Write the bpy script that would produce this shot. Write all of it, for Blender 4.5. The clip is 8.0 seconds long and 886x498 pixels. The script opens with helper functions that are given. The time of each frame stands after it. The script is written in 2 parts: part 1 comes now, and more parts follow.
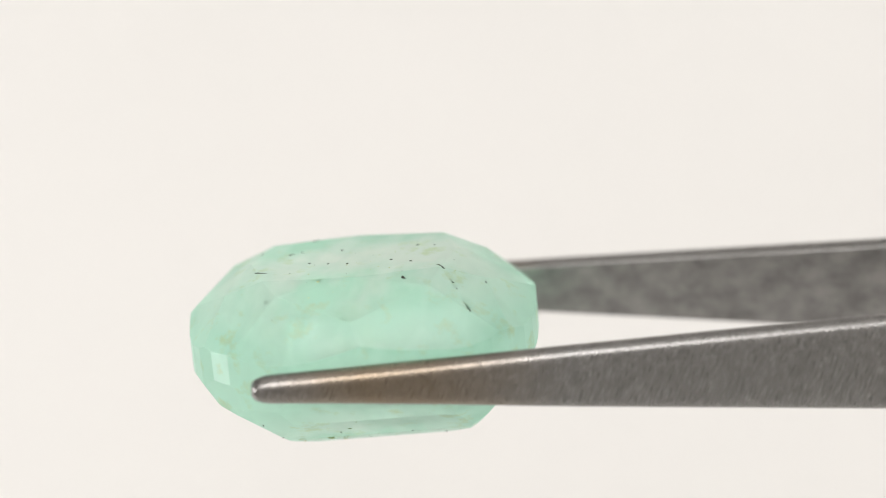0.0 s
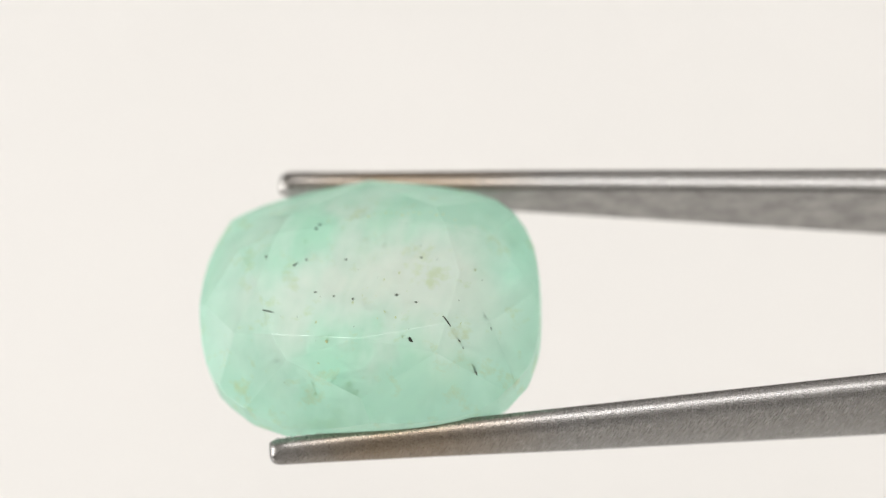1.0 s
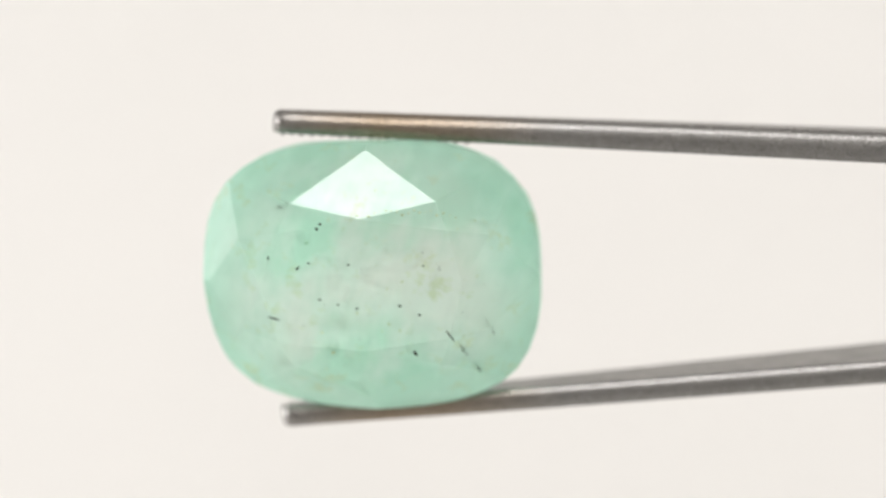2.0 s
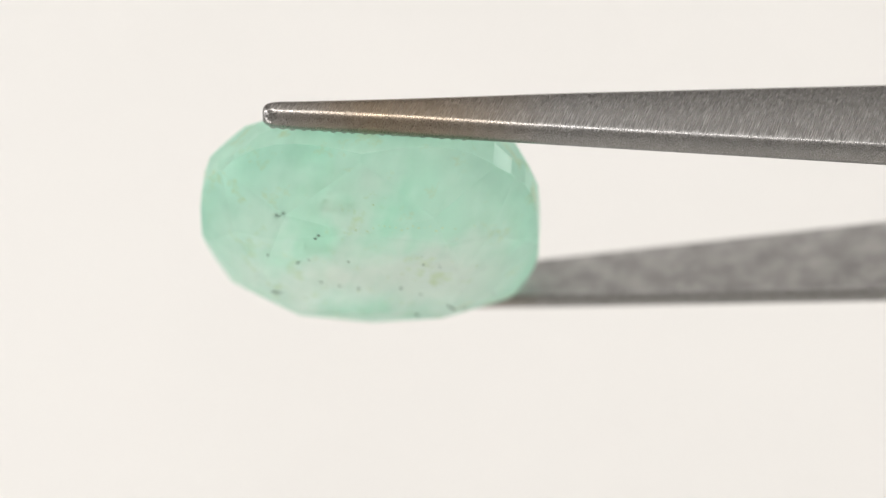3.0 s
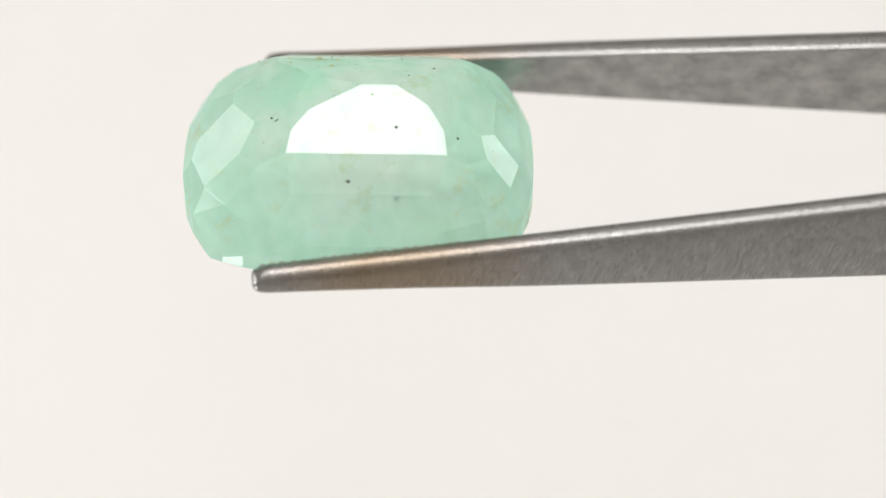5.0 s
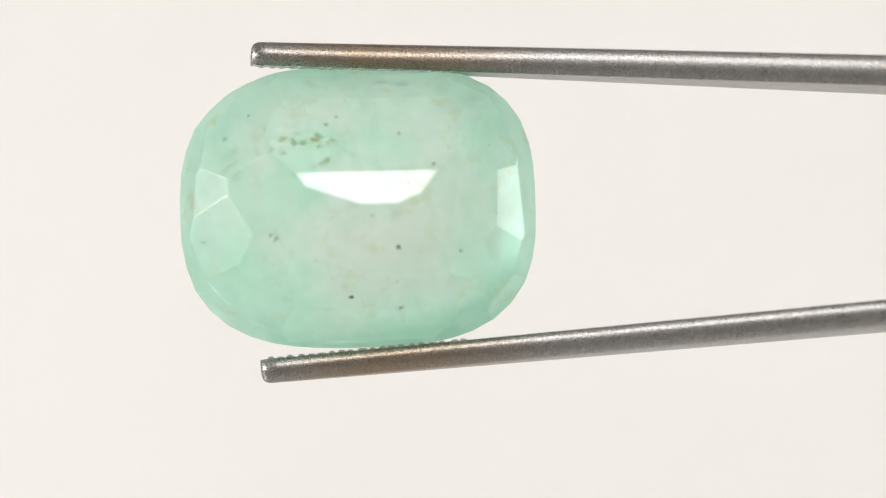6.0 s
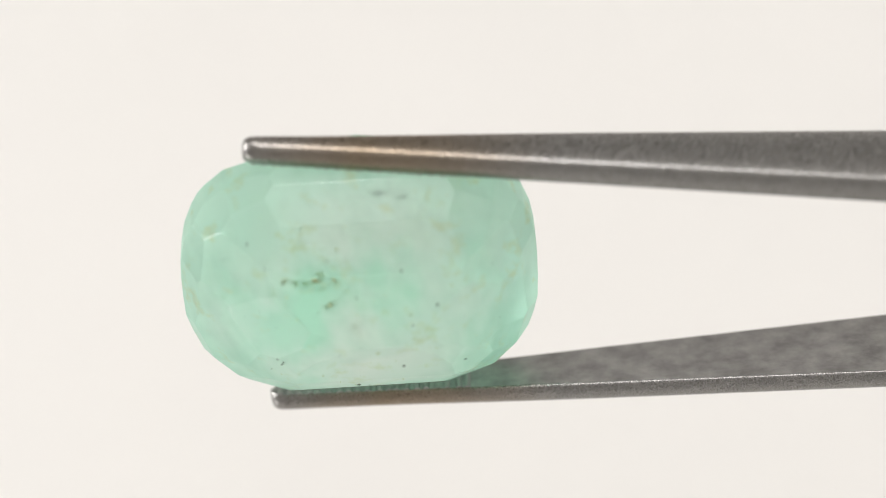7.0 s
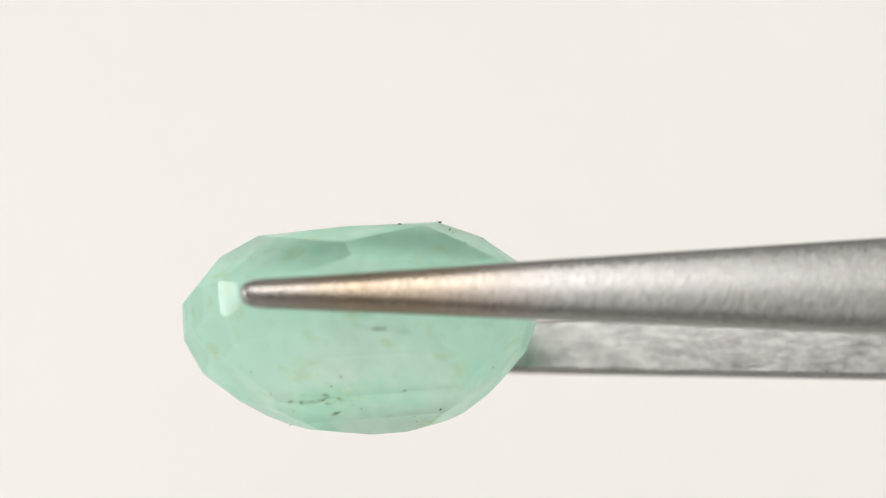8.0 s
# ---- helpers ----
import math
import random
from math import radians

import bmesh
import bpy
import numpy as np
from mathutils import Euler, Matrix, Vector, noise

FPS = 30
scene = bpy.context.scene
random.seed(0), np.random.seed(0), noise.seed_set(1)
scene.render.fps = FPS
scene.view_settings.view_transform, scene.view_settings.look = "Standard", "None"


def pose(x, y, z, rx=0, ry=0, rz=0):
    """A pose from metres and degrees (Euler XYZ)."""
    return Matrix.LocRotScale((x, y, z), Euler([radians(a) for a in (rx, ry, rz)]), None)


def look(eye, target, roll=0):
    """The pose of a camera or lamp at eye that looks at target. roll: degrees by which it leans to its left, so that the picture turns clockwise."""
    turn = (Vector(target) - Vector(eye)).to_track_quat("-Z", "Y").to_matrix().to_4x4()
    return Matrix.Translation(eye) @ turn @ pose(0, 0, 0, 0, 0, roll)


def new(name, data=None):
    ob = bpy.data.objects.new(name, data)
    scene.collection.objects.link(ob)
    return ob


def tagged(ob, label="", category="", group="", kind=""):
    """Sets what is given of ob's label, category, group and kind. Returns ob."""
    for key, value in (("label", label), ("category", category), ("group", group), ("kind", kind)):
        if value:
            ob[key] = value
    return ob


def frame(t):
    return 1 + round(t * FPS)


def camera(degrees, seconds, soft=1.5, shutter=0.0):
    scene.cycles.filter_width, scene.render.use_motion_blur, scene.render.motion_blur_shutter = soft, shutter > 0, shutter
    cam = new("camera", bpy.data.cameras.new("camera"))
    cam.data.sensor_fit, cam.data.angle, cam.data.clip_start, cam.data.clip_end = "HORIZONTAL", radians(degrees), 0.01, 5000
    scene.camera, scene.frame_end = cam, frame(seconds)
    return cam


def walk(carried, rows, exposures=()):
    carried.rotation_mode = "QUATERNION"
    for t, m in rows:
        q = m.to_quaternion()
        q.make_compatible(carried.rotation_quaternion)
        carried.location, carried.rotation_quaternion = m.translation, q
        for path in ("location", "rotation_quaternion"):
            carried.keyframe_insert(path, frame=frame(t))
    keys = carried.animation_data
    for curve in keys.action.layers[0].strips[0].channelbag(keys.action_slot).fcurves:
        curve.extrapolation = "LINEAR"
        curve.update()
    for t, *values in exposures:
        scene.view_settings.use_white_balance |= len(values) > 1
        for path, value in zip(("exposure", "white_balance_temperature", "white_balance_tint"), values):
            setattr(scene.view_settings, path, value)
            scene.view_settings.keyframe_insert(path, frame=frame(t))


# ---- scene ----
# ---- camera: stands still before the stone, with a long macro lens ----
U = 2e-5                      # one working unit is 0.02 mm
cam = camera(17.94, 8.0, 1.0)
EYE = pose(0, -4965 * U, 0, 90, 0, 0)
walk(cam, [(0.0, EYE), (8.0, EYE)])
cam.data.dof.use_dof = True
cam.data.dof.focus_distance = 4838 * U
cam.data.dof.aperture_fstop = 28

# ---- how the tweezers turn in the fingers that hold them: seconds, degrees about one axis, slightly askew, and a small sway ----
AXIS = pose(0, 0, 4.5 * U, 0, -1.49, -2.0)
TURN = [(0.0, -63.6, -2.7, 4.6), (0.5, -42.4, 0.0, 4.4), (0.7, -33.6, 0.6, 4.8), (1.0, -20.2, 2.5, 4.4), (1.5, -0.1, 5.6, 1.1),
        (2.0, 18.6, 4.9, -1.6), (2.2, 26.4, 4.6, -2.6), (2.75, 49.7, 4.4, -4.6), (3.3, 73.5, 4.9, -6.0), (3.5, 81.9, 5.8, -5.6),
        (4.0, 102.8, 3.0, 0.9), (4.5, 123.2, -4.2, 3.4), (4.7, 131.6, -5.1, 3.0), (5.25, 154.6, -4.2, 3.8), (5.8, 177.6, -3.7, 4.0),
        (6.0, 186.0, -2.8, 2.2), (6.5, 206.5, -1.3, -1.0), (7.0, 226.3, -1.7, -4.6), (7.5, 246.4, -1.4, -0.6), (7.8, 258.0, -3.0, -2.9),
        (8.0, 265.2, -6.0, -6.5)]


def turned(a, dx, dz):
    return pose(dx * U, 0, dz * U) @ AXIS @ pose(0, 0, 0, a)


# ---- world and lamps ----
world = bpy.data.worlds.new("world")
scene.world = world
world.use_nodes = True
bg = world.node_tree.nodes["Background"]
bg.inputs["Color"].default_value = (1.0, 0.97, 0.92, 1)
bg.inputs["Strength"].default_value = 0.20


def lamp(name, eye, target, size, size_y, watts, colour=(1, 0.97, 0.92)):
    data = bpy.data.lights.new(name, "AREA")
    data.shape, data.size, data.size_y, data.energy, data.color = "RECTANGLE", size, size_y, watts, colour
    ob = new(name, data)
    ob.matrix_world = look(eye, target)
    return ob


WHITE = (1, 0.98, 0.982)
lamp("lamp_front", (-0.036, -0.19, 0.16), (-0.003, 0, -0.001), 0.12, 0.05, 0.19, WHITE)
lamp("lamp_left", (-0.272, -0.063, 0.015), (-0.003, 0, 0), 0.07, 0.13, 0.50, WHITE)
lamp("lamp_low", (-0.185, 0.035, -0.165), (-0.003, 0, 0), 0.066, 0.066, 0.105, WHITE)
# an unseen pair, added to brighten the paper behind the stone
for side in (-1, 1):
    lamp("fill_backdrop", (0.24 * side, 0.06, 0.02), (0.03 * side, 0.28, 0.0), 0.10, 0.30, 0.252 + 0.034 * side, WHITE)
lamp("fill_front_wall", (0.0, -0.45, 0.60), (0, -0.9, 0.55), 0.5, 0.3, 2.8, WHITE)   # added fill, unseen: washes the wall behind the camera
lamp("fill_overhead", (0.0, -0.2, 0.62), (0, -0.15, 0.9), 0.4, 0.3, 1.0, WHITE)   # added fill, unseen: washes the ceiling that the steel mirrors


# ---- materials ----
class Nodes:
    """Short hand for building a node material."""

    def __init__(self, name):
        self.mat = bpy.data.materials.new(name)
        self.mat.use_nodes = True
        self.tree = self.mat.node_tree
        self.tree.nodes.clear()
        self.out = self.add("ShaderNodeOutputMaterial")

    def add(self, kind, **values):
        node = self.tree.nodes.new(kind)
        for key, value in values.items():
            node.inputs[key.replace("_", " ")].default_value = value
        return node

    def link(self, a, b):
        self.tree.links.new(a, b)

    def coords(self, scale=(1, 1, 1), turn=(0, 0, 0)):
        tex = self.add("ShaderNodeTexCoord")
        mapping = self.add("ShaderNodeMapping")
        mapping.vector_type = "TEXTURE"       # turned first, then stretched by the scale
        mapping.inputs["Scale"].default_value = scale
        mapping.inputs["Rotation"].default_value = [radians(a) for a in turn]
        self.link(tex.outputs["Object"], mapping.inputs["Vector"])
        return mapping.outputs["Vector"]

    def noise(self, vector, scale, detail=4.0, rough=0.55):
        node = self.add("ShaderNodeTexNoise", Scale=scale, Detail=detail, Roughness=rough)
        self.link(vector, node.inputs["Vector"])
        return node.outputs["Fac"]

    def ramp(self, fac, *stops):
        node = self.add("ShaderNodeValToRGB")
        el = node.color_ramp.elements
        while len(el) < len(stops):
            el.new(0.5)
        for e, (at, colour) in zip(el, stops):
            e.position = at
            e.color = (*colour, 1) if isinstance(colour, tuple) else (colour, colour, colour, 1)
        self.link(fac, node.inputs["Fac"])
        return node.outputs["Color"]

    def mix(self, fac, a, b, blend="MIX"):
        node = self.add("ShaderNodeMix")
        node.data_type, node.blend_type = "RGBA", blend
        for value, socket in ((fac, node.inputs[0]), (a, node.inputs[6]), (b, node.inputs[7])):
            if isinstance(value, bpy.types.NodeSocket):
                self.link(value, socket)
            else:
                socket.default_value = (*value, 1) if isinstance(value, tuple) else value
        return node.outputs[2]

    def bump(self, height, strength, distance):
        node = self.add("ShaderNodeBump", Strength=strength, Distance=distance)
        self.link(height, node.inputs["Height"])
        return node.outputs["Normal"]


def paper_material():
    n = Nodes("white_paper")
    p = n.add("ShaderNodeBsdfPrincipled", Roughness=0.9)
    v = n.coords()
    n.link(n.ramp(n.noise(v, 9), (0.3, (0.84, 0.825, 0.79)), (0.7, (0.87, 0.855, 0.82))), p.inputs["Base Color"])
    n.link(p.outputs[0], n.out.inputs["Surface"])
    return n.mat


def steel_material(name, rough_lo, rough_hi, scratch):
    """Brushed steel; a straw-brown heat stain crosses it some way behind the tip."""
    n = Nodes(name)
    p = n.add("ShaderNodeBsdfPrincipled", Metallic=1.0)
    plain = n.coords()
    grain = n.noise(n.coords((12, 1, 1), (0, 0, 70)), 24000, 3)
    fine = n.noise(n.coords((4, 1, 1), (0, 0, 64)), 42000, 2)
    blotch = n.noise(plain, 2600, 5)
    base = n.ramp(n.mix(0.8, blotch, grain), (0.28, (0.20, 0.195, 0.188)), (0.54, (0.29, 0.283, 0.273)), (0.74, (0.50, 0.49, 0.47)))
    sep = n.add("ShaderNodeSeparateXYZ")
    n.link(plain, sep.inputs[0])
    wob = n.add("ShaderNodeMath")
    wob.operation = "MULTIPLY_ADD"
    wob.inputs[1].default_value = 0.0022
    n.link(n.noise(plain, 700, 3), wob.inputs[0])
    n.link(sep.outputs["X"], wob.inputs[2])
    along = n.add("ShaderNodeMapRange")
    along.inputs["From Min"].default_value, along.inputs["From Max"].default_value = 0.0, 0.012
    n.link(wob.outputs[0], along.inputs["Value"])
    stain = n.ramp(along.outputs[0], (0.08, 0.0), (0.42, 0.66), (0.60, 0.54), (0.95, 0.0))
    colour = n.mix(stain, base, (0.25, 0.175, 0.095))
    n.link(colour, p.inputs["Base Color"])
    rough = n.ramp(n.mix(0.12, grain, blotch), (0.38, rough_lo), (0.60, rough_hi))
    n.link(rough, p.inputs["Roughness"])
    n.link(n.bump(n.mix(0.35, grain, fine), scratch, 0.000011), p.inputs["Normal"])
    n.link(p.outputs[0], n.out.inputs["Surface"])
    return n.mat


def pitted_material():
    """The unpolished inner faces: pitted, uneven steel."""
    n = Nodes("pitted_steel")
    p = n.add("ShaderNodeBsdfPrincipled", Metallic=1.0)
    v = n.coords((1.4, 1, 1))
    pits, blotch = n.noise(v, 4200, 5, 0.6), n.noise(v, 1300, 4, 0.6)
    n.link(n.ramp(blotch, (0.34, (0.27, 0.265, 0.255)), (0.66, (0.46, 0.45, 0.435))), p.inputs["Base Color"])
    n.link(n.ramp(n.mix(0.5, pits, blotch), (0.35, 0.28), (0.65, 0.46)), p.inputs["Roughness"])
    n.link(n.bump(n.mix(0.4, pits, blotch), 1.0, 0.000034), p.inputs["Normal"])
    n.link(p.outputs[0], n.out.inputs["Surface"])
    return n.mat


def stone_material():
    """Milky pale green beryl: sharp gloss over a cloudy green body that lets light through."""
    n = Nodes("pale_green_beryl")
    cloud = n.noise(n.coords((1, 1, 0.7)), 200, 2, 0.45)
    fog = n.noise(n.coords((1.4, 1, 1), (20, 25, 30)), 280, 3, 0.45)
    veil = n.noise(n.coords((0.7, 1, 1.2), (0, 28, 0)), 420, 3, 0.45)
    streak = n.noise(n.coords((0.6, 1.0, 1.8), (4, 10, -6)), 800, 3, 0.5)
    cloud, fog = n.mix(0.3, cloud, veil), n.mix(0.35, fog, veil)
    cloud, fog = n.mix(0.10, cloud, streak), n.mix(0.10, fog, streak)
    body = n.ramp(cloud, (0.41, (0.71, 1.0, 0.865)), (0.50, (0.90, 1.0, 0.95)), (0.575, (0.995, 1.0, 0.975)))
    milk = n.ramp(fog, (0.41, (0.66, 1.0, 0.845)), (0.50, (0.89, 1.0, 0.94)), (0.575, (0.995, 1.0, 0.97)))
    # the green deepens from the heart of the crystal to its rim
    sep = n.add("ShaderNodeVectorMath")
    sep.operation = "LENGTH"
    n.link(n.coords((303 * U, 330 * U, 244 * U)), sep.inputs[0])
    zone = n.ramp(sep.outputs["Value"], (0.66, 0.0), (1.05, 0.75))
    milk = n.mix(zone, milk, (0.66, 1.0, 0.85))
    body = n.mix(zone, body, (0.76, 1.0, 0.90))
    # faint olive patches
    patch = n.noise(n.coords((1.2, 1, 0.9), (15, 0, 40)), 900, 5, 0.65)
    milk = n.mix(n.ramp(patch, (0.56, 0.0), (0.68, 0.65)), milk, (0.74, 0.79, 0.46))
    clear = n.add("ShaderNodeBsdfRefraction", IOR=1.57, Roughness=0.22)
    n.link(body, clear.inputs["Color"])
    diff, trans = n.add("ShaderNodeBsdfDiffuse"), n.add("ShaderNodeBsdfTranslucent")
    n.link(milk, diff.inputs["Color"])
    n.link(milk, trans.inputs["Color"])
    inner = n.add("ShaderNodeMixShader", Fac=0.88)
    n.link(diff.outputs[0], inner.inputs[1])
    n.link(trans.outputs[0], inner.inputs[2])
    gloss = n.add("ShaderNodeBsdfGlossy", Roughness=0.02)
    fresnel = n.add("ShaderNodeFresnel", IOR=1.57)
    glass = n.add("ShaderNodeMixShader")
    n.link(fresnel.outputs[0], glass.inputs["Fac"])
    n.link(clear.outputs[0], glass.inputs[1])
    inside = n.add("ShaderNodeBsdfGlossy", Roughness=0.3)
    n.link(inside.outputs[0], glass.inputs[2])
    outer = n.add("ShaderNodeMixShader")
    n.link(n.ramp(fog, (0.40, 0.50), (0.60, 0.74)), outer.inputs["Fac"])
    n.link(glass.outputs[0], outer.inputs[1])
    n.link(inner.outputs[0], outer.inputs[2])
    # the polish lies over the cloudy parts too
    least = n.add("ShaderNodeMath")
    least.operation = "MINIMUM"
    least.inputs[1].default_value = 0.075
    n.link(fresnel.outputs[0], least.inputs[0])
    polish = n.add("ShaderNodeMixShader")
    n.link(least.outputs[0], polish.inputs["Fac"])
    n.link(outer.outputs[0], polish.inputs[1])
    n.link(gloss.outputs[0], polish.inputs[2])
    n.link(polish.outputs[0], n.out.inputs["Surface"])
    return n.mat


def plain_material(name, lo, hi, rough=0.6, scale=9000):
    n = Nodes(name)
    p = n.add("ShaderNodeBsdfPrincipled", Roughness=rough)
    n.link(n.ramp(n.noise(n.coords(), scale), (0.3, lo), (0.7, hi)), p.inputs["Base Color"])
    n.link(p.outputs[0], n.out.inputs["Surface"])
    return n.mat


PAPER = paper_material()
PLASTER = plain_material("bounce_plaster", (0.86, 0.85, 0.83), (0.90, 0.89, 0.87), 0.85, 30)
STEEL = steel_material("brushed_steel", 0.19, 0.36, 1.0)
STEEL_INNER = pitted_material()
STONE = stone_material()
SPECK = plain_material("black_speck", (0.006, 0.007, 0.005), (0.05, 0.052, 0.032))
OLIVE = plain_material("olive_fleck", (0.33, 0.36, 0.16), (0.58, 0.62, 0.36))


def mesh_of(name, bm, material):
    me = bpy.data.meshes.new(name)
    bm.normal_update()
    bm.to_mesh(me)
    bm.free()
    me.materials.append(material)
    return me


def part(name, bm, material, parent, label=""):
    ob = new(name, mesh_of(name, bm, material))
    ob.parent = parent
    return tagged(ob, label)


# ---- the white sweep, and an added unseen room round the camera ----
def box(bm, lo, hi):
    c = [(a + b) / 2 for a, b in zip(lo, hi)]
    s = [b - a for a, b in zip(lo, hi)]
    bmesh.ops.create_cube(bm, size=1, matrix=Matrix.Translation(c) @ Matrix.Diagonal((*s, 1)))


def build_surround():
    bm = bmesh.new()
    # a sheet that rises from the table in one curve
    profile = [(0.02, -0.28), (0.12, -0.28)]
    profile += [(0.12 + 0.16 * math.sin(a), -0.12 - 0.16 * math.cos(a)) for a in np.linspace(0.1, math.pi / 2, 14)]
    profile += [(0.28, 0.1), (0.28, 0.38)]
    back = [(y + 0.002, z - 0.002) for y, z in profile]
    loop = profile + back[::-1]
    rows = [[bm.verts.new((x, y, z)) for y, z in loop] for x in (-0.4, 0.4)]
    for i in range(len(loop)):
        j = (i + 1) % len(loop)
        bm.faces.new((rows[0][i], rows[1][i], rows[1][j], rows[0][j]))
    for row in rows:
        bm.faces.new(row)
    bmesh.ops.recalc_face_normals(bm, faces=bm.faces[:])
    tagged(new("backdrop", mesh_of("backdrop", bm, PAPER)), "plain white paper sweep behind the stone", "backdrop", kind="structure")
    # added room, out of view: its pale sides close the set and bounce light
    for name, lo, hi in (("floor", (-0.8, -0.9, -0.30), (0.8, 0.5, -0.284)), ("ceiling", (-0.8, -0.9, 0.9), (0.8, 0.5, 0.91)),
                         ("wall_left", (-0.81, -0.9, -0.284), (-0.8, 0.5, 0.9)), ("wall_right", (0.8, -0.9, -0.284), (0.81, 0.5, 0.9)),
                         ("wall_back", (-0.8, 0.5, -0.284), (0.8, 0.51, 0.9)), ("wall_front", (-0.8, -0.91, -0.284), (0.8, -0.9, 0.9))):
        bm = bmesh.new()
        box(bm, lo, hi)
        tagged(new(name, mesh_of(name, bm, PLASTER)), "plain pale plaster, added unseen round the set to bounce light", "wall", kind="structure")


build_surround()


# ---- the tweezers ----
GRIP = pose(0, 133 * U, -78.7 * U, -8.5, 0, 0)      # the middle between the arms, in the space that turns


def half_width(x):
    w = 23 + 0.0555 * x
    return w * (0.35 + 0.65 * math.sqrt(max(0, 1 - (1 - x / 34) ** 2))) if x < 34 else w


def thickness(x):
    t = 41.5 + 0.0125 * x
    return t * (0.72 + 0.28 * math.sqrt(max(0, 1 - (1 - x / 16) ** 2))) if x < 16 else t


def arm_section(x, wedge):
    """Half of the outline, from the inner face outwards: y is the width, z the thickness."""
    w, t = half_width(x), thickness(x)
    near = max(0.0, 1 - x / 520) ** 1.5
    c, d = w * 0.85, t * 0.6
    blunt = [(w - c + c * math.cos(a), t - d + d * math.sin(a)) for a in np.linspace(0, math.pi / 2, 7)]
    chamfer = [(w - 3.2, 0.17 * t), (w - 1, 0.30 * t), (w, 0.46 * t), (w - 0.6, 0.62 * t), (w - 3, 0.80 * t), (w - 7, 0.93 * t), (w - 14, t)]
    right = [(w - 9, 0), (w - 6, 3)]
    right += [(p[0] * near + q[0] * (1 - near), p[1] * near + q[1] * (1 - near)) for p, q in zip(blunt, chamfer)]
    y1, z1 = right[-1]
    right += [(y1 * f, z1) for f in (0.8, 0.55, 0.3, 0.1)]
    whole = right + [(-y, z) for y, z in reversed(right)]
    return [(y, z - (wedge * y + 0.26 * wedge * w + 0.10 * y * y / w) * z / t) for y, z in whole]     # the outer face is slightly domed


def build_arm(name, parent, m, wedge, label):
    bm = bmesh.new()
    xs = [0, 3, 7, 12, 18, 26, 34, 60] + [100 + 90 * i for i in range(44)]
    rings = []
    for x in xs:
        rings.append([bm.verts.new((x * U, y * U, z * U)) for y, z in arm_section(x, wedge)])
    for a, b in zip(rings, rings[1:]):
        for i in range(len(a)):
            j = (i + 1) % len(a)
            bm.faces.new((a[i], a[j], b[j], b[i]))
    bm.faces.new(rings[0])
    bm.faces.new(rings[-1])
    bmesh.ops.recalc_face_normals(bm, faces=bm.faces[:])
    for f in bm.faces:
        f.smooth = True
        f.material_index = 1 if f.normal.z < -0.9 else 0
    arm = part(name, bm, STEEL, parent, label)
    arm.data.set_sharp_from_angle(angle=radians(40))
    arm.modifiers.new("even_faces", "WEIGHTED_NORMAL").keep_sharp = True
    arm.data.materials.append(STEEL_INNER)
    arm.matrix_basis = m
    # ridges across the gripping face
    bm = bmesh.new()
    pts = [(-6.5, 0.5), (-2.5, -4.2), (2, -4.2), (6.5, 0.5)]
    ends = [[bm.verts.new((px * U, y * U, pz * U)) for px, pz in pts] for y in (-1, 1)]
    for k in range(4):
        bm.faces.new((ends[0][k], ends[1][k], ends[1][(k + 1) % 4], ends[0][(k + 1) % 4]))
    bm.faces.new(ends[0])
    bm.faces.new(ends[1])
    bmesh.ops.recalc_face_normals(bm, faces=bm.faces[:])
    ridge = mesh_of("ridge", bm, STEEL_INNER)
    for i in range(20):
        x = 18 + 17.5 * i
        ob = new("ridge", ridge)
        ob.parent = arm
        worn = random.uniform(0.45, 1.1) * (1 if wedge > 0.07 else 0.5)
        ob.matrix_basis = pose((x + random.uniform(-2, 2)) * U, 0, 0, 0, 0, random.uniform(-6, 6)) @ Matrix.Diagonal((1, half_width(x) - 9, worn, 1))
    return arm


def build_tweezers():
    thing = tagged(new("tweezers"), "open steel tweezers with heat-stained tips gripping a green stone", "tweezers")
    up = Matrix.Rotation(math.pi, 4, "X")
    upper = pose(-311 * U, 0, 254 * U, 0, 4.03, 0)
    lower = pose(-317 * U, 0, -254 * U, 0, -3.82, 0) @ up
    build_arm("arm", thing, upper, 0.08, "brushed steel arm with a straw-brown stain")
    build_arm("arm", thing, lower, 0.06, "brushed steel arm with a straw-brown stain")
    bm = bmesh.new()
    box(bm, (3350 * U, -190 * U, -40 * U), (3900 * U, 190 * U, 40 * U))
    bmesh.ops.bevel(bm, geom=bm.edges[:], offset=12 * U, segments=3, affect="EDGES")
    part("joint", bm, STEEL, thing, "welded steel end")
    return thing


tweezers = build_tweezers()


# ---- the stone ----
# Its own axes: x along its length, z across it, the flat table faces -y, the pavilion +y.
GEM = pose(-139 * U, 88 * U, -79 * U, -8.5, -0.4, -3.2)
LONG, WIDE, POWER = 305.0, 244.0, 2.9


def outline(angle):
    c, s = math.cos(angle), math.sin(angle)
    power = POWER - (0.3 if c < 0 and s < 0 else 0)       # one corner is rounder than the rest
    r = (abs(c / LONG) ** power + abs(s / WIDE) ** power) ** (-1 / power)
    return r * c, r * s


def support(angle):
    """The point of the outline that lies furthest in that direction."""
    c, s = math.cos(angle), math.sin(angle)
    return max((outline(a) for a in np.linspace(-math.pi, math.pi, 721)), key=lambda p: p[0] * c + p[1] * s)


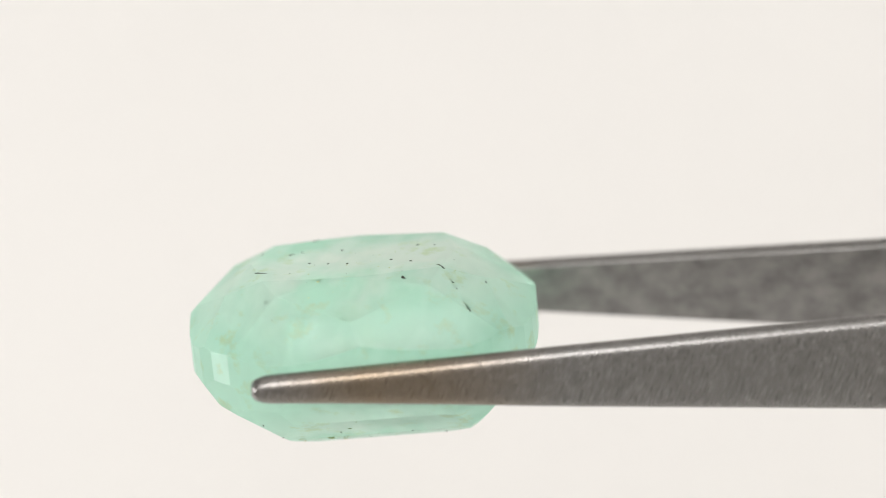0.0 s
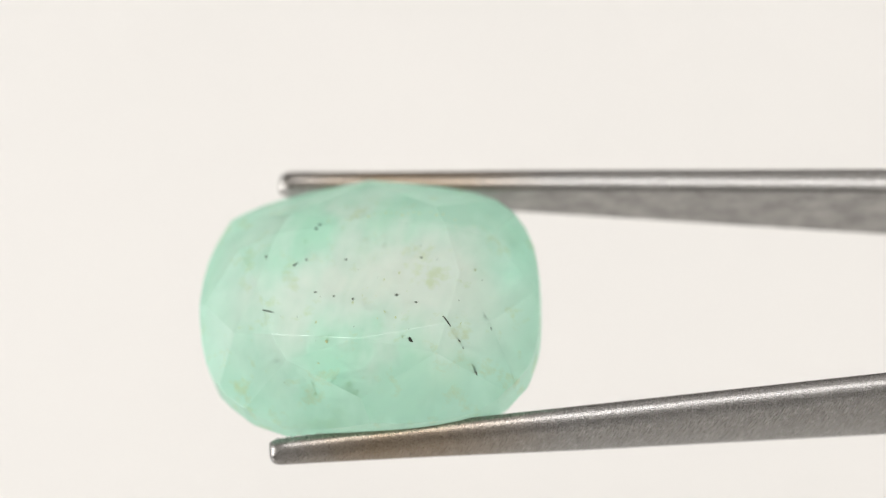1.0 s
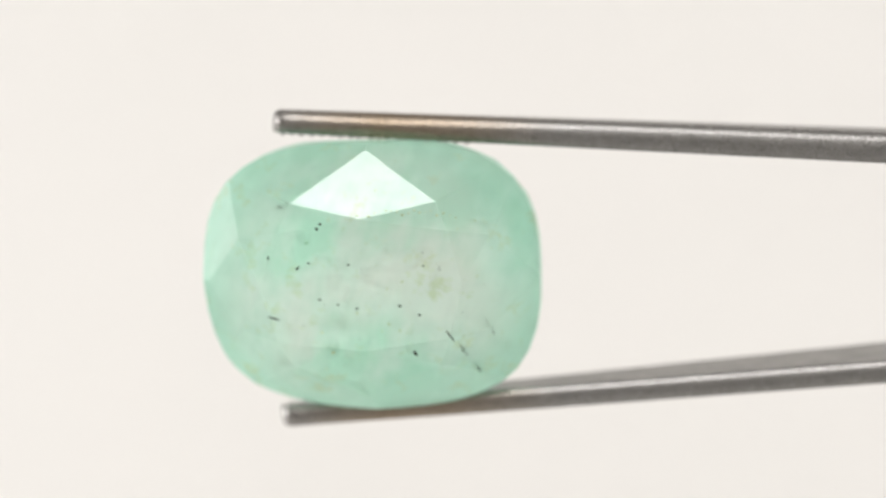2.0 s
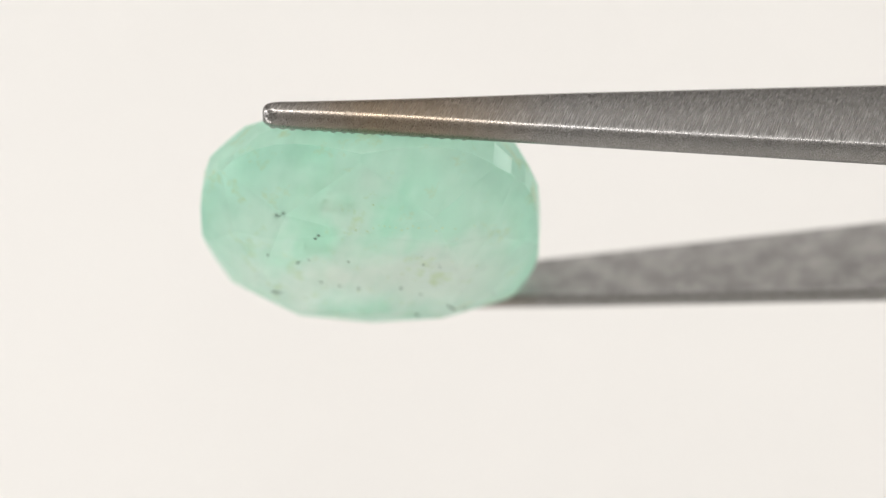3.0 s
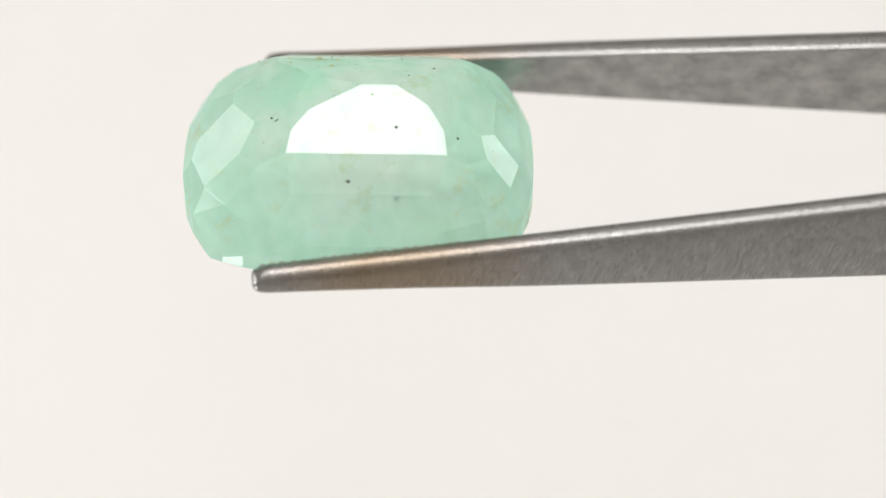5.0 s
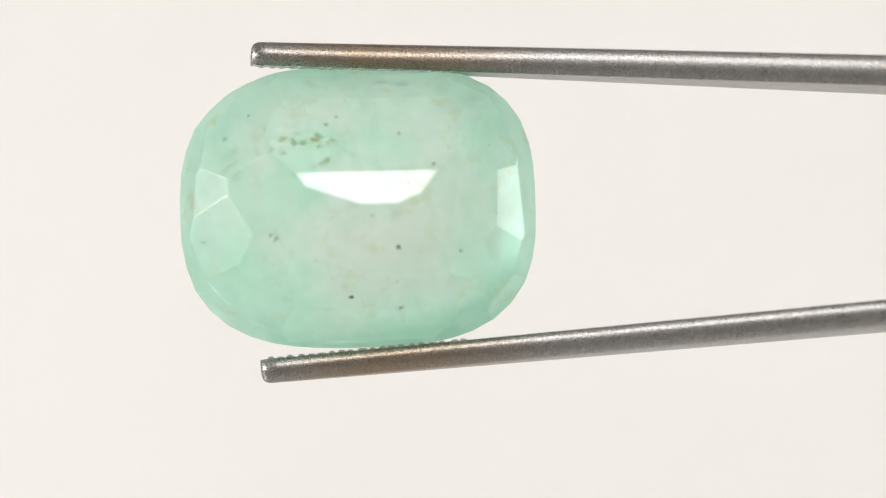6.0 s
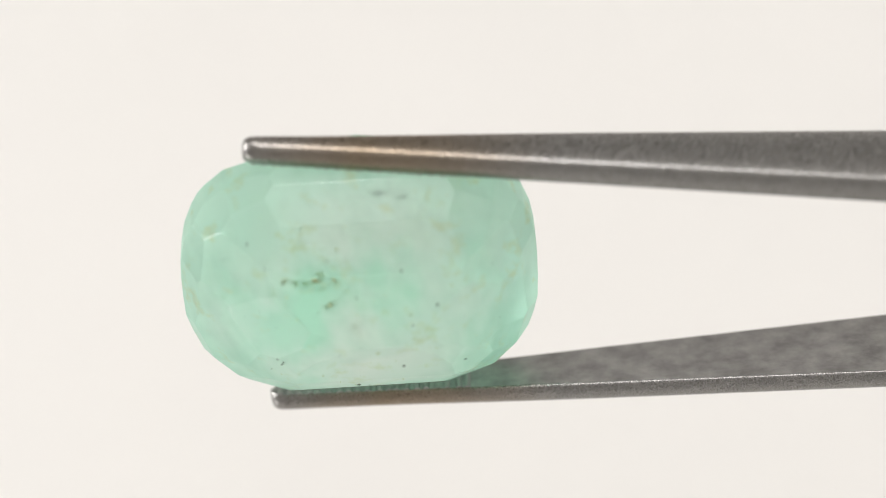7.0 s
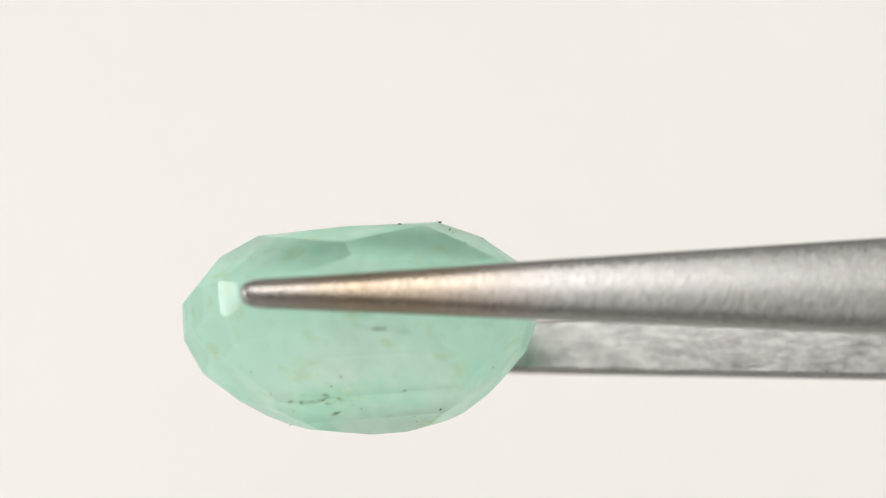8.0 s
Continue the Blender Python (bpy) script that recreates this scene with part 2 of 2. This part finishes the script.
def crown_planes():
    """Table, eight kites, eight stars and sixteen girdle facets, each through three points (x, z, height)."""
    H = 102.0
    table = [(172, 0), (148, 97), (-6, 119), (-154, 97), (-188, 0), (-160, -102), (-6, -119), (148, -97)]
    mids = [(222, 84), (128, 147), (-134, 147), (-229, 84), (-229, -84), (-134, -147), (128, -147), (222, -84)]
    rise = [72, 85, 85, 75, 75, 87, 87, 72]
    tips = [(290, 0), (254, 184), (0, 234), (-254, 184), (-290, 0), (-254, -184), (0, -229), (254, -184)]
    drop = [36, 11, 32, 11, 36, 11, 35, 11]
    planes = [((0, 0, H), (1, 0, H), (0, 1, H))]
    for i in range(8):
        t, m0, m1 = (*table[i], H), (*mids[i - 1], rise[i - 1]), (*mids[i], rise[i])
        planes.append((t, m0, m1))
        planes.append((t, (*table[(i + 1) % 8], H), m1))
        for m in (m0, m1):
            mx, mz = outline(math.atan2(m[1], m[0]))
            low = 8 if i == 6 and m is m1 else -2
            planes.append((m, (*tips[i], drop[i]), (mx * 0.998, mz * 0.998, low)))
    return planes


def build_stone():
    bm = bmesh.new()
    steps = [2 * math.pi * (i + 0.5) / 48 for i in range(48)]
    lo = [bm.verts.new((x, 260, z)) for x, z in map(outline, steps)]
    hi = [bm.verts.new((x, -260, z)) for x, z in map(outline, steps)]
    bm.faces.new(lo)
    bm.faces.new(hi)
    for i in range(48):
        j = (i + 1) % 48
        bm.faces.new((lo[i], lo[j], hi[j], hi[i]))
    cuts = []
    for a, b, c in crown_planes():
        a, b, c = (Vector((p[0], -p[2], p[1])) for p in (a, b, c))
        n = (b - a).cross(c - a).normalized()
        cuts.append((a, -n if n.dot(a) < 0 else n))
    # pavilion: five tiers of steps between rings (share of the outline, height)
    eight = [0, 38, 90, 142, 180, 218, 270, 322]
    sixteen = [0, 17, 40, 66, 90, 114, 140, 163, 180, 197, 220, 246, 270, 294, 320, 343]
    rings = [(1.0, 27), (0.912, 82), (0.724, 138), (0.51, 183), (0.20, 220), (0.0, 236)]
    steep = {(0, 90): 75, (2, 270): 37.5, (3, 270): 25.8, (2, 180): 25}      # facets cut off the common slope
    rnd = random.Random(4)
    for tier, ((s0, h0), (s1, h1)) in enumerate(zip(rings, rings[1:])):
        for deg in sixteen if tier < 2 else eight if tier < 4 else (40, 90, 140, 220, 270, 320):
            loose = 0.0 if deg in (90, 270) else 1.0
            a = radians(deg + loose * rnd.uniform(-2.5, 2.5))
            x, z = support(a)
            reach = x * math.cos(a) + z * math.sin(a)
            lift = (24 if math.cos(a) > 0 else 20 if deg < 180 else 30) * abs(math.cos(a))        # the stone is fuller at its ends
            lift += 22 * max(0.0, -math.sin(a)) * math.sin(2 * a) ** 2       # and at two of its corners
            k = math.atan2(h1 - h0, (reach - 28 * math.cos(a)) * (s0 - s1)) + loose * radians(rnd.uniform(-1.5, 1.5))
            lift += 6 if tier == 4 and deg == 90 else 0
            share = s0 * (0.6 if tier == 4 and loose else 1)
            k = radians(steep[tier, deg]) if (tier, deg) in steep else k
            n = Vector((math.sin(k) * math.cos(a), math.cos(k), math.sin(k) * math.sin(a)))
            if tier == 1 and deg == 197:
                cuts.append((Vector((-228, 124, -133)), Vector((-0.54, 0.785, -0.31)).normalized()))
                continue
            cuts.append((Vector((x * share + 28 * (1 - share), h0 + lift, z * share)), n))
    # one large facet across each corner
    for deg, share in ((132, 0.982), (228, 1.03), (42, 1.01), (318, 1.04)):
        a, k = radians(deg), radians(68)
        x, z = support(a)
        n = Vector((math.sin(k) * math.cos(a), math.cos(k), math.sin(k) * math.sin(a)))
        cuts.append((Vector((x * share, 24, z * share)), Vector((-0.583, 0.316, 0.748)).normalized() if deg == 132 else n))
    for p, n in cuts:
        geom = bm.verts[:] + bm.edges[:] + bm.faces[:]
        cut = bmesh.ops.bisect_plane(bm, geom=geom, dist=1e-4, plane_co=p, plane_no=n, clear_outer=True)
        edges = [e for e in cut["geom_cut"] if isinstance(e, bmesh.types.BMEdge)]
        if len(edges) > 2:
            bmesh.ops.edgeloop_fill(bm, edges=edges)
    bmesh.ops.remove_doubles(bm, verts=bm.verts[:], dist=0.5)
    bmesh.ops.dissolve_degenerate(bm, edges=bm.edges[:], dist=0.3)
    bmesh.ops.bevel(bm, geom=bm.edges[:], offset=0.9, segments=1, affect="EDGES", clamp_overlap=True)
    bmesh.ops.scale(bm, vec=(U, U, U), verts=bm.verts[:])
    bmesh.ops.recalc_face_normals(bm, faces=bm.faces[:])
    stone = new("gemstone", mesh_of("gemstone", bm, STONE))
    tagged(stone, "pale green cloudy cushion-cut gemstone with dark flecks, held in tweezers", "gemstone")
    return stone, cuts


gemstone, CUTS = build_stone()


def flake(seed, squash, material):
    """A small ragged crystal grain, one unit across."""
    rnd = random.Random(seed)
    bm = bmesh.new()
    bmesh.ops.create_icosphere(bm, subdivisions=1, radius=0.5)
    for v in bm.verts:
        v.co *= rnd.uniform(0.55, 1.25)
        v.co.x *= squash[0]
        v.co.y *= squash[1]
        v.co.z *= squash[2]
    return mesh_of("inclusion", bm, material)


def facet_depth(x, z, crown):
    """Where the stone's surface lies over (x, z), on the crown's or the pavilion's side."""
    ys = [p.y - (n.x * (x - p.x) + n.z * (z - p.z)) / n.y for p, n in CUTS if (n.y < -0.05 if crown else n.y > 0.05)]
    return max(ys) if crown else min(ys)


def build_inclusions():
    rnd = random.Random(11)
    grains = [flake(i, (1, 0.6, 0.7), SPECK) for i in range(5)]
    needles = [flake(i, (3.4, 0.4, 0.42), SPECK) for i in range(10, 13)]
    stains = [flake(i, (1.3, 0.35, 0.9), OLIVE) for i in range(20, 25)]

    def put(mesh, x, z, crown, below, size, turn):
        if math.hypot(x / 303, z / 244) > 0.72:
            below += 0.45 * size          # near the rim the marks lie deeper
        y = facet_depth(x, z, crown) + (below if crown else -below)
        ob = new("inclusion", mesh)
        ob.parent = gemstone
        ob.matrix_basis = pose(x * U, y * U, z * U, rnd.uniform(-15, 15), turn, rnd.uniform(-15, 15)) @ Matrix.Scale(size * U, 4)

    # marks under the crown: x, z, size, turn
    for x, z, s, turn in ((84, -124, 9, 60), (-172, 52, 6, 80), (-152, -142, 7, 30), (104, 34, 5, 0), (211, -74, 6, 0), (-30, 38, 5, 0),
                          (-100, 42, 5, 20), (-83, -24, 5, 0), (-17, -41, 5, 0), (95, -54, 5, 0), (60, -37, 6, 0), (-50, -34, 5, 0),
                          (-122, 32, 5, 0), (-78, 112, 6, 0), (-84, 104, 6, 40), (-150, 138, 9, 0), (-138, 146, 7, 30)):
        put(rnd.choice(grains), x, z, True, 0.6, s * 1.35, turn)
    for x, z, s, turn in ((150, -95, 7, 55), (165, -117, 6, 60), (190, -160, 8, 62), (-165, -57, 7, 15), (-120, 34, 4, -25),
                          (221, -90, 5, 65), (172, -128, 5, 62)):
        put(rnd.choice(needles), x, z, True, 0.4, s * 1.35, turn)
    for x, z, s in ((-85, -190, 20), (-20, -192, 16), (-150, -185, 12), (250, 90, 16), (205, 8, 14), (-60, -110, 18), (-40, 205, 14)):
        for k in range(4):
            put(rnd.choice(stains), x + rnd.uniform(-s, s) * 0.7, z + rnd.uniform(-s, s) * 0.6, True, rnd.uniform(0.5, 6), s * rnd.uniform(0.2, 0.45), rnd.uniform(-60, 60))
    # marks under the pavilion
    for x, z, s, turn in ((128, -55, 7, 70), (72, -110, 7, 0), (-222, -112, 8, 30), (-205, -90, 6, 0), (-262, 60, 8, 20), (66, 80, 8, 40),
                          (-14, 160, 8, 0), (68, 178, 9, 30), (-145, 55, 6, 0), (262, 5, 6, 0), (170, 88, 6, 0), (85, -24, 6, 50)):
        put(rnd.choice(grains), x, z, False, 0.8, s * 1.15, turn)
    for x, z, s, turn in ((-182, -145, 6, 70), (40, -205, 9, 8), (80, -200, 7, 10), (-135, 60, 6, 45), (230, 20, 5, -60)):
        put(rnd.choice(needles), x, z, False, 0.5, s * 1.15, turn)
    for x, z, s in ((-70, -110, 30), (-110, -105, 22), (-50, -95, 20), (-130, -80, 16), (-60, -60, 18), (0, -20, 14), (-215, -60, 18)):
        for k in range(4):
            put(rnd.choice(stains), x + rnd.uniform(-s, s), z + rnd.uniform(-s, s) * 0.6, False, rnd.uniform(0.5, 6), s * rnd.uniform(0.2, 0.55), rnd.uniform(-60, 60))
    # an olive vein under the crown's edge: x, z
    vein = [(-30, 125), (45, 130), (120, 130), (200, 110), (277, 40)]
    for k in range(30):
        f = k / 30 * 4
        (x0, z0), (x1, z1) = vein[int(f)], vein[int(f) + 1]
        x, z = x0 + (x1 - x0) * (f % 1), z0 + (z1 - z0) * (f % 1)
        put(rnd.choice(stains), x, z + rnd.uniform(-5, 5), True, rnd.uniform(-1, 0.6), rnd.uniform(2, 5), rnd.uniform(-15, 35))
    # fine dust of olive and dark specks, thickest under one half of the table
    for i in range(210):
        x, z = rnd.gauss(50, 120), rnd.gauss(-10, 85)
        if math.hypot(x / 303, z / 244) < 0.85:
            put(rnd.choice(grains if i % 5 == 0 else stains), x, z, i % 3 > 0, rnd.uniform(0.2, 1.2), rnd.uniform(1.2, 3.4), rnd.uniform(-90, 90))
    for i in range(250):
        a, r = rnd.uniform(0, 2 * math.pi), math.sqrt(rnd.random()) * 0.8
        x, z = outline(a)
        kind = rnd.choice((grains, grains, needles, stains, stains, stains, stains))
        size = rnd.uniform(2, 6.5) if kind is stains else rnd.uniform(1.6, 4.4)
        put(rnd.choice(kind), x * r, z * r, i % 2 == 0, rnd.choice((0.4, 0.8, 1.2, 10, 25)), size, rnd.uniform(-90, 90))


build_inclusions()


# ---- what moves ----
def motions():
    walk(tweezers, [(t, turned(a, dx, dz) @ GRIP) for t, a, dx, dz in TURN])
    walk(gemstone, [(t, turned(a, dx, dz) @ GEM) for t, a, dx, dz in TURN])


motions()
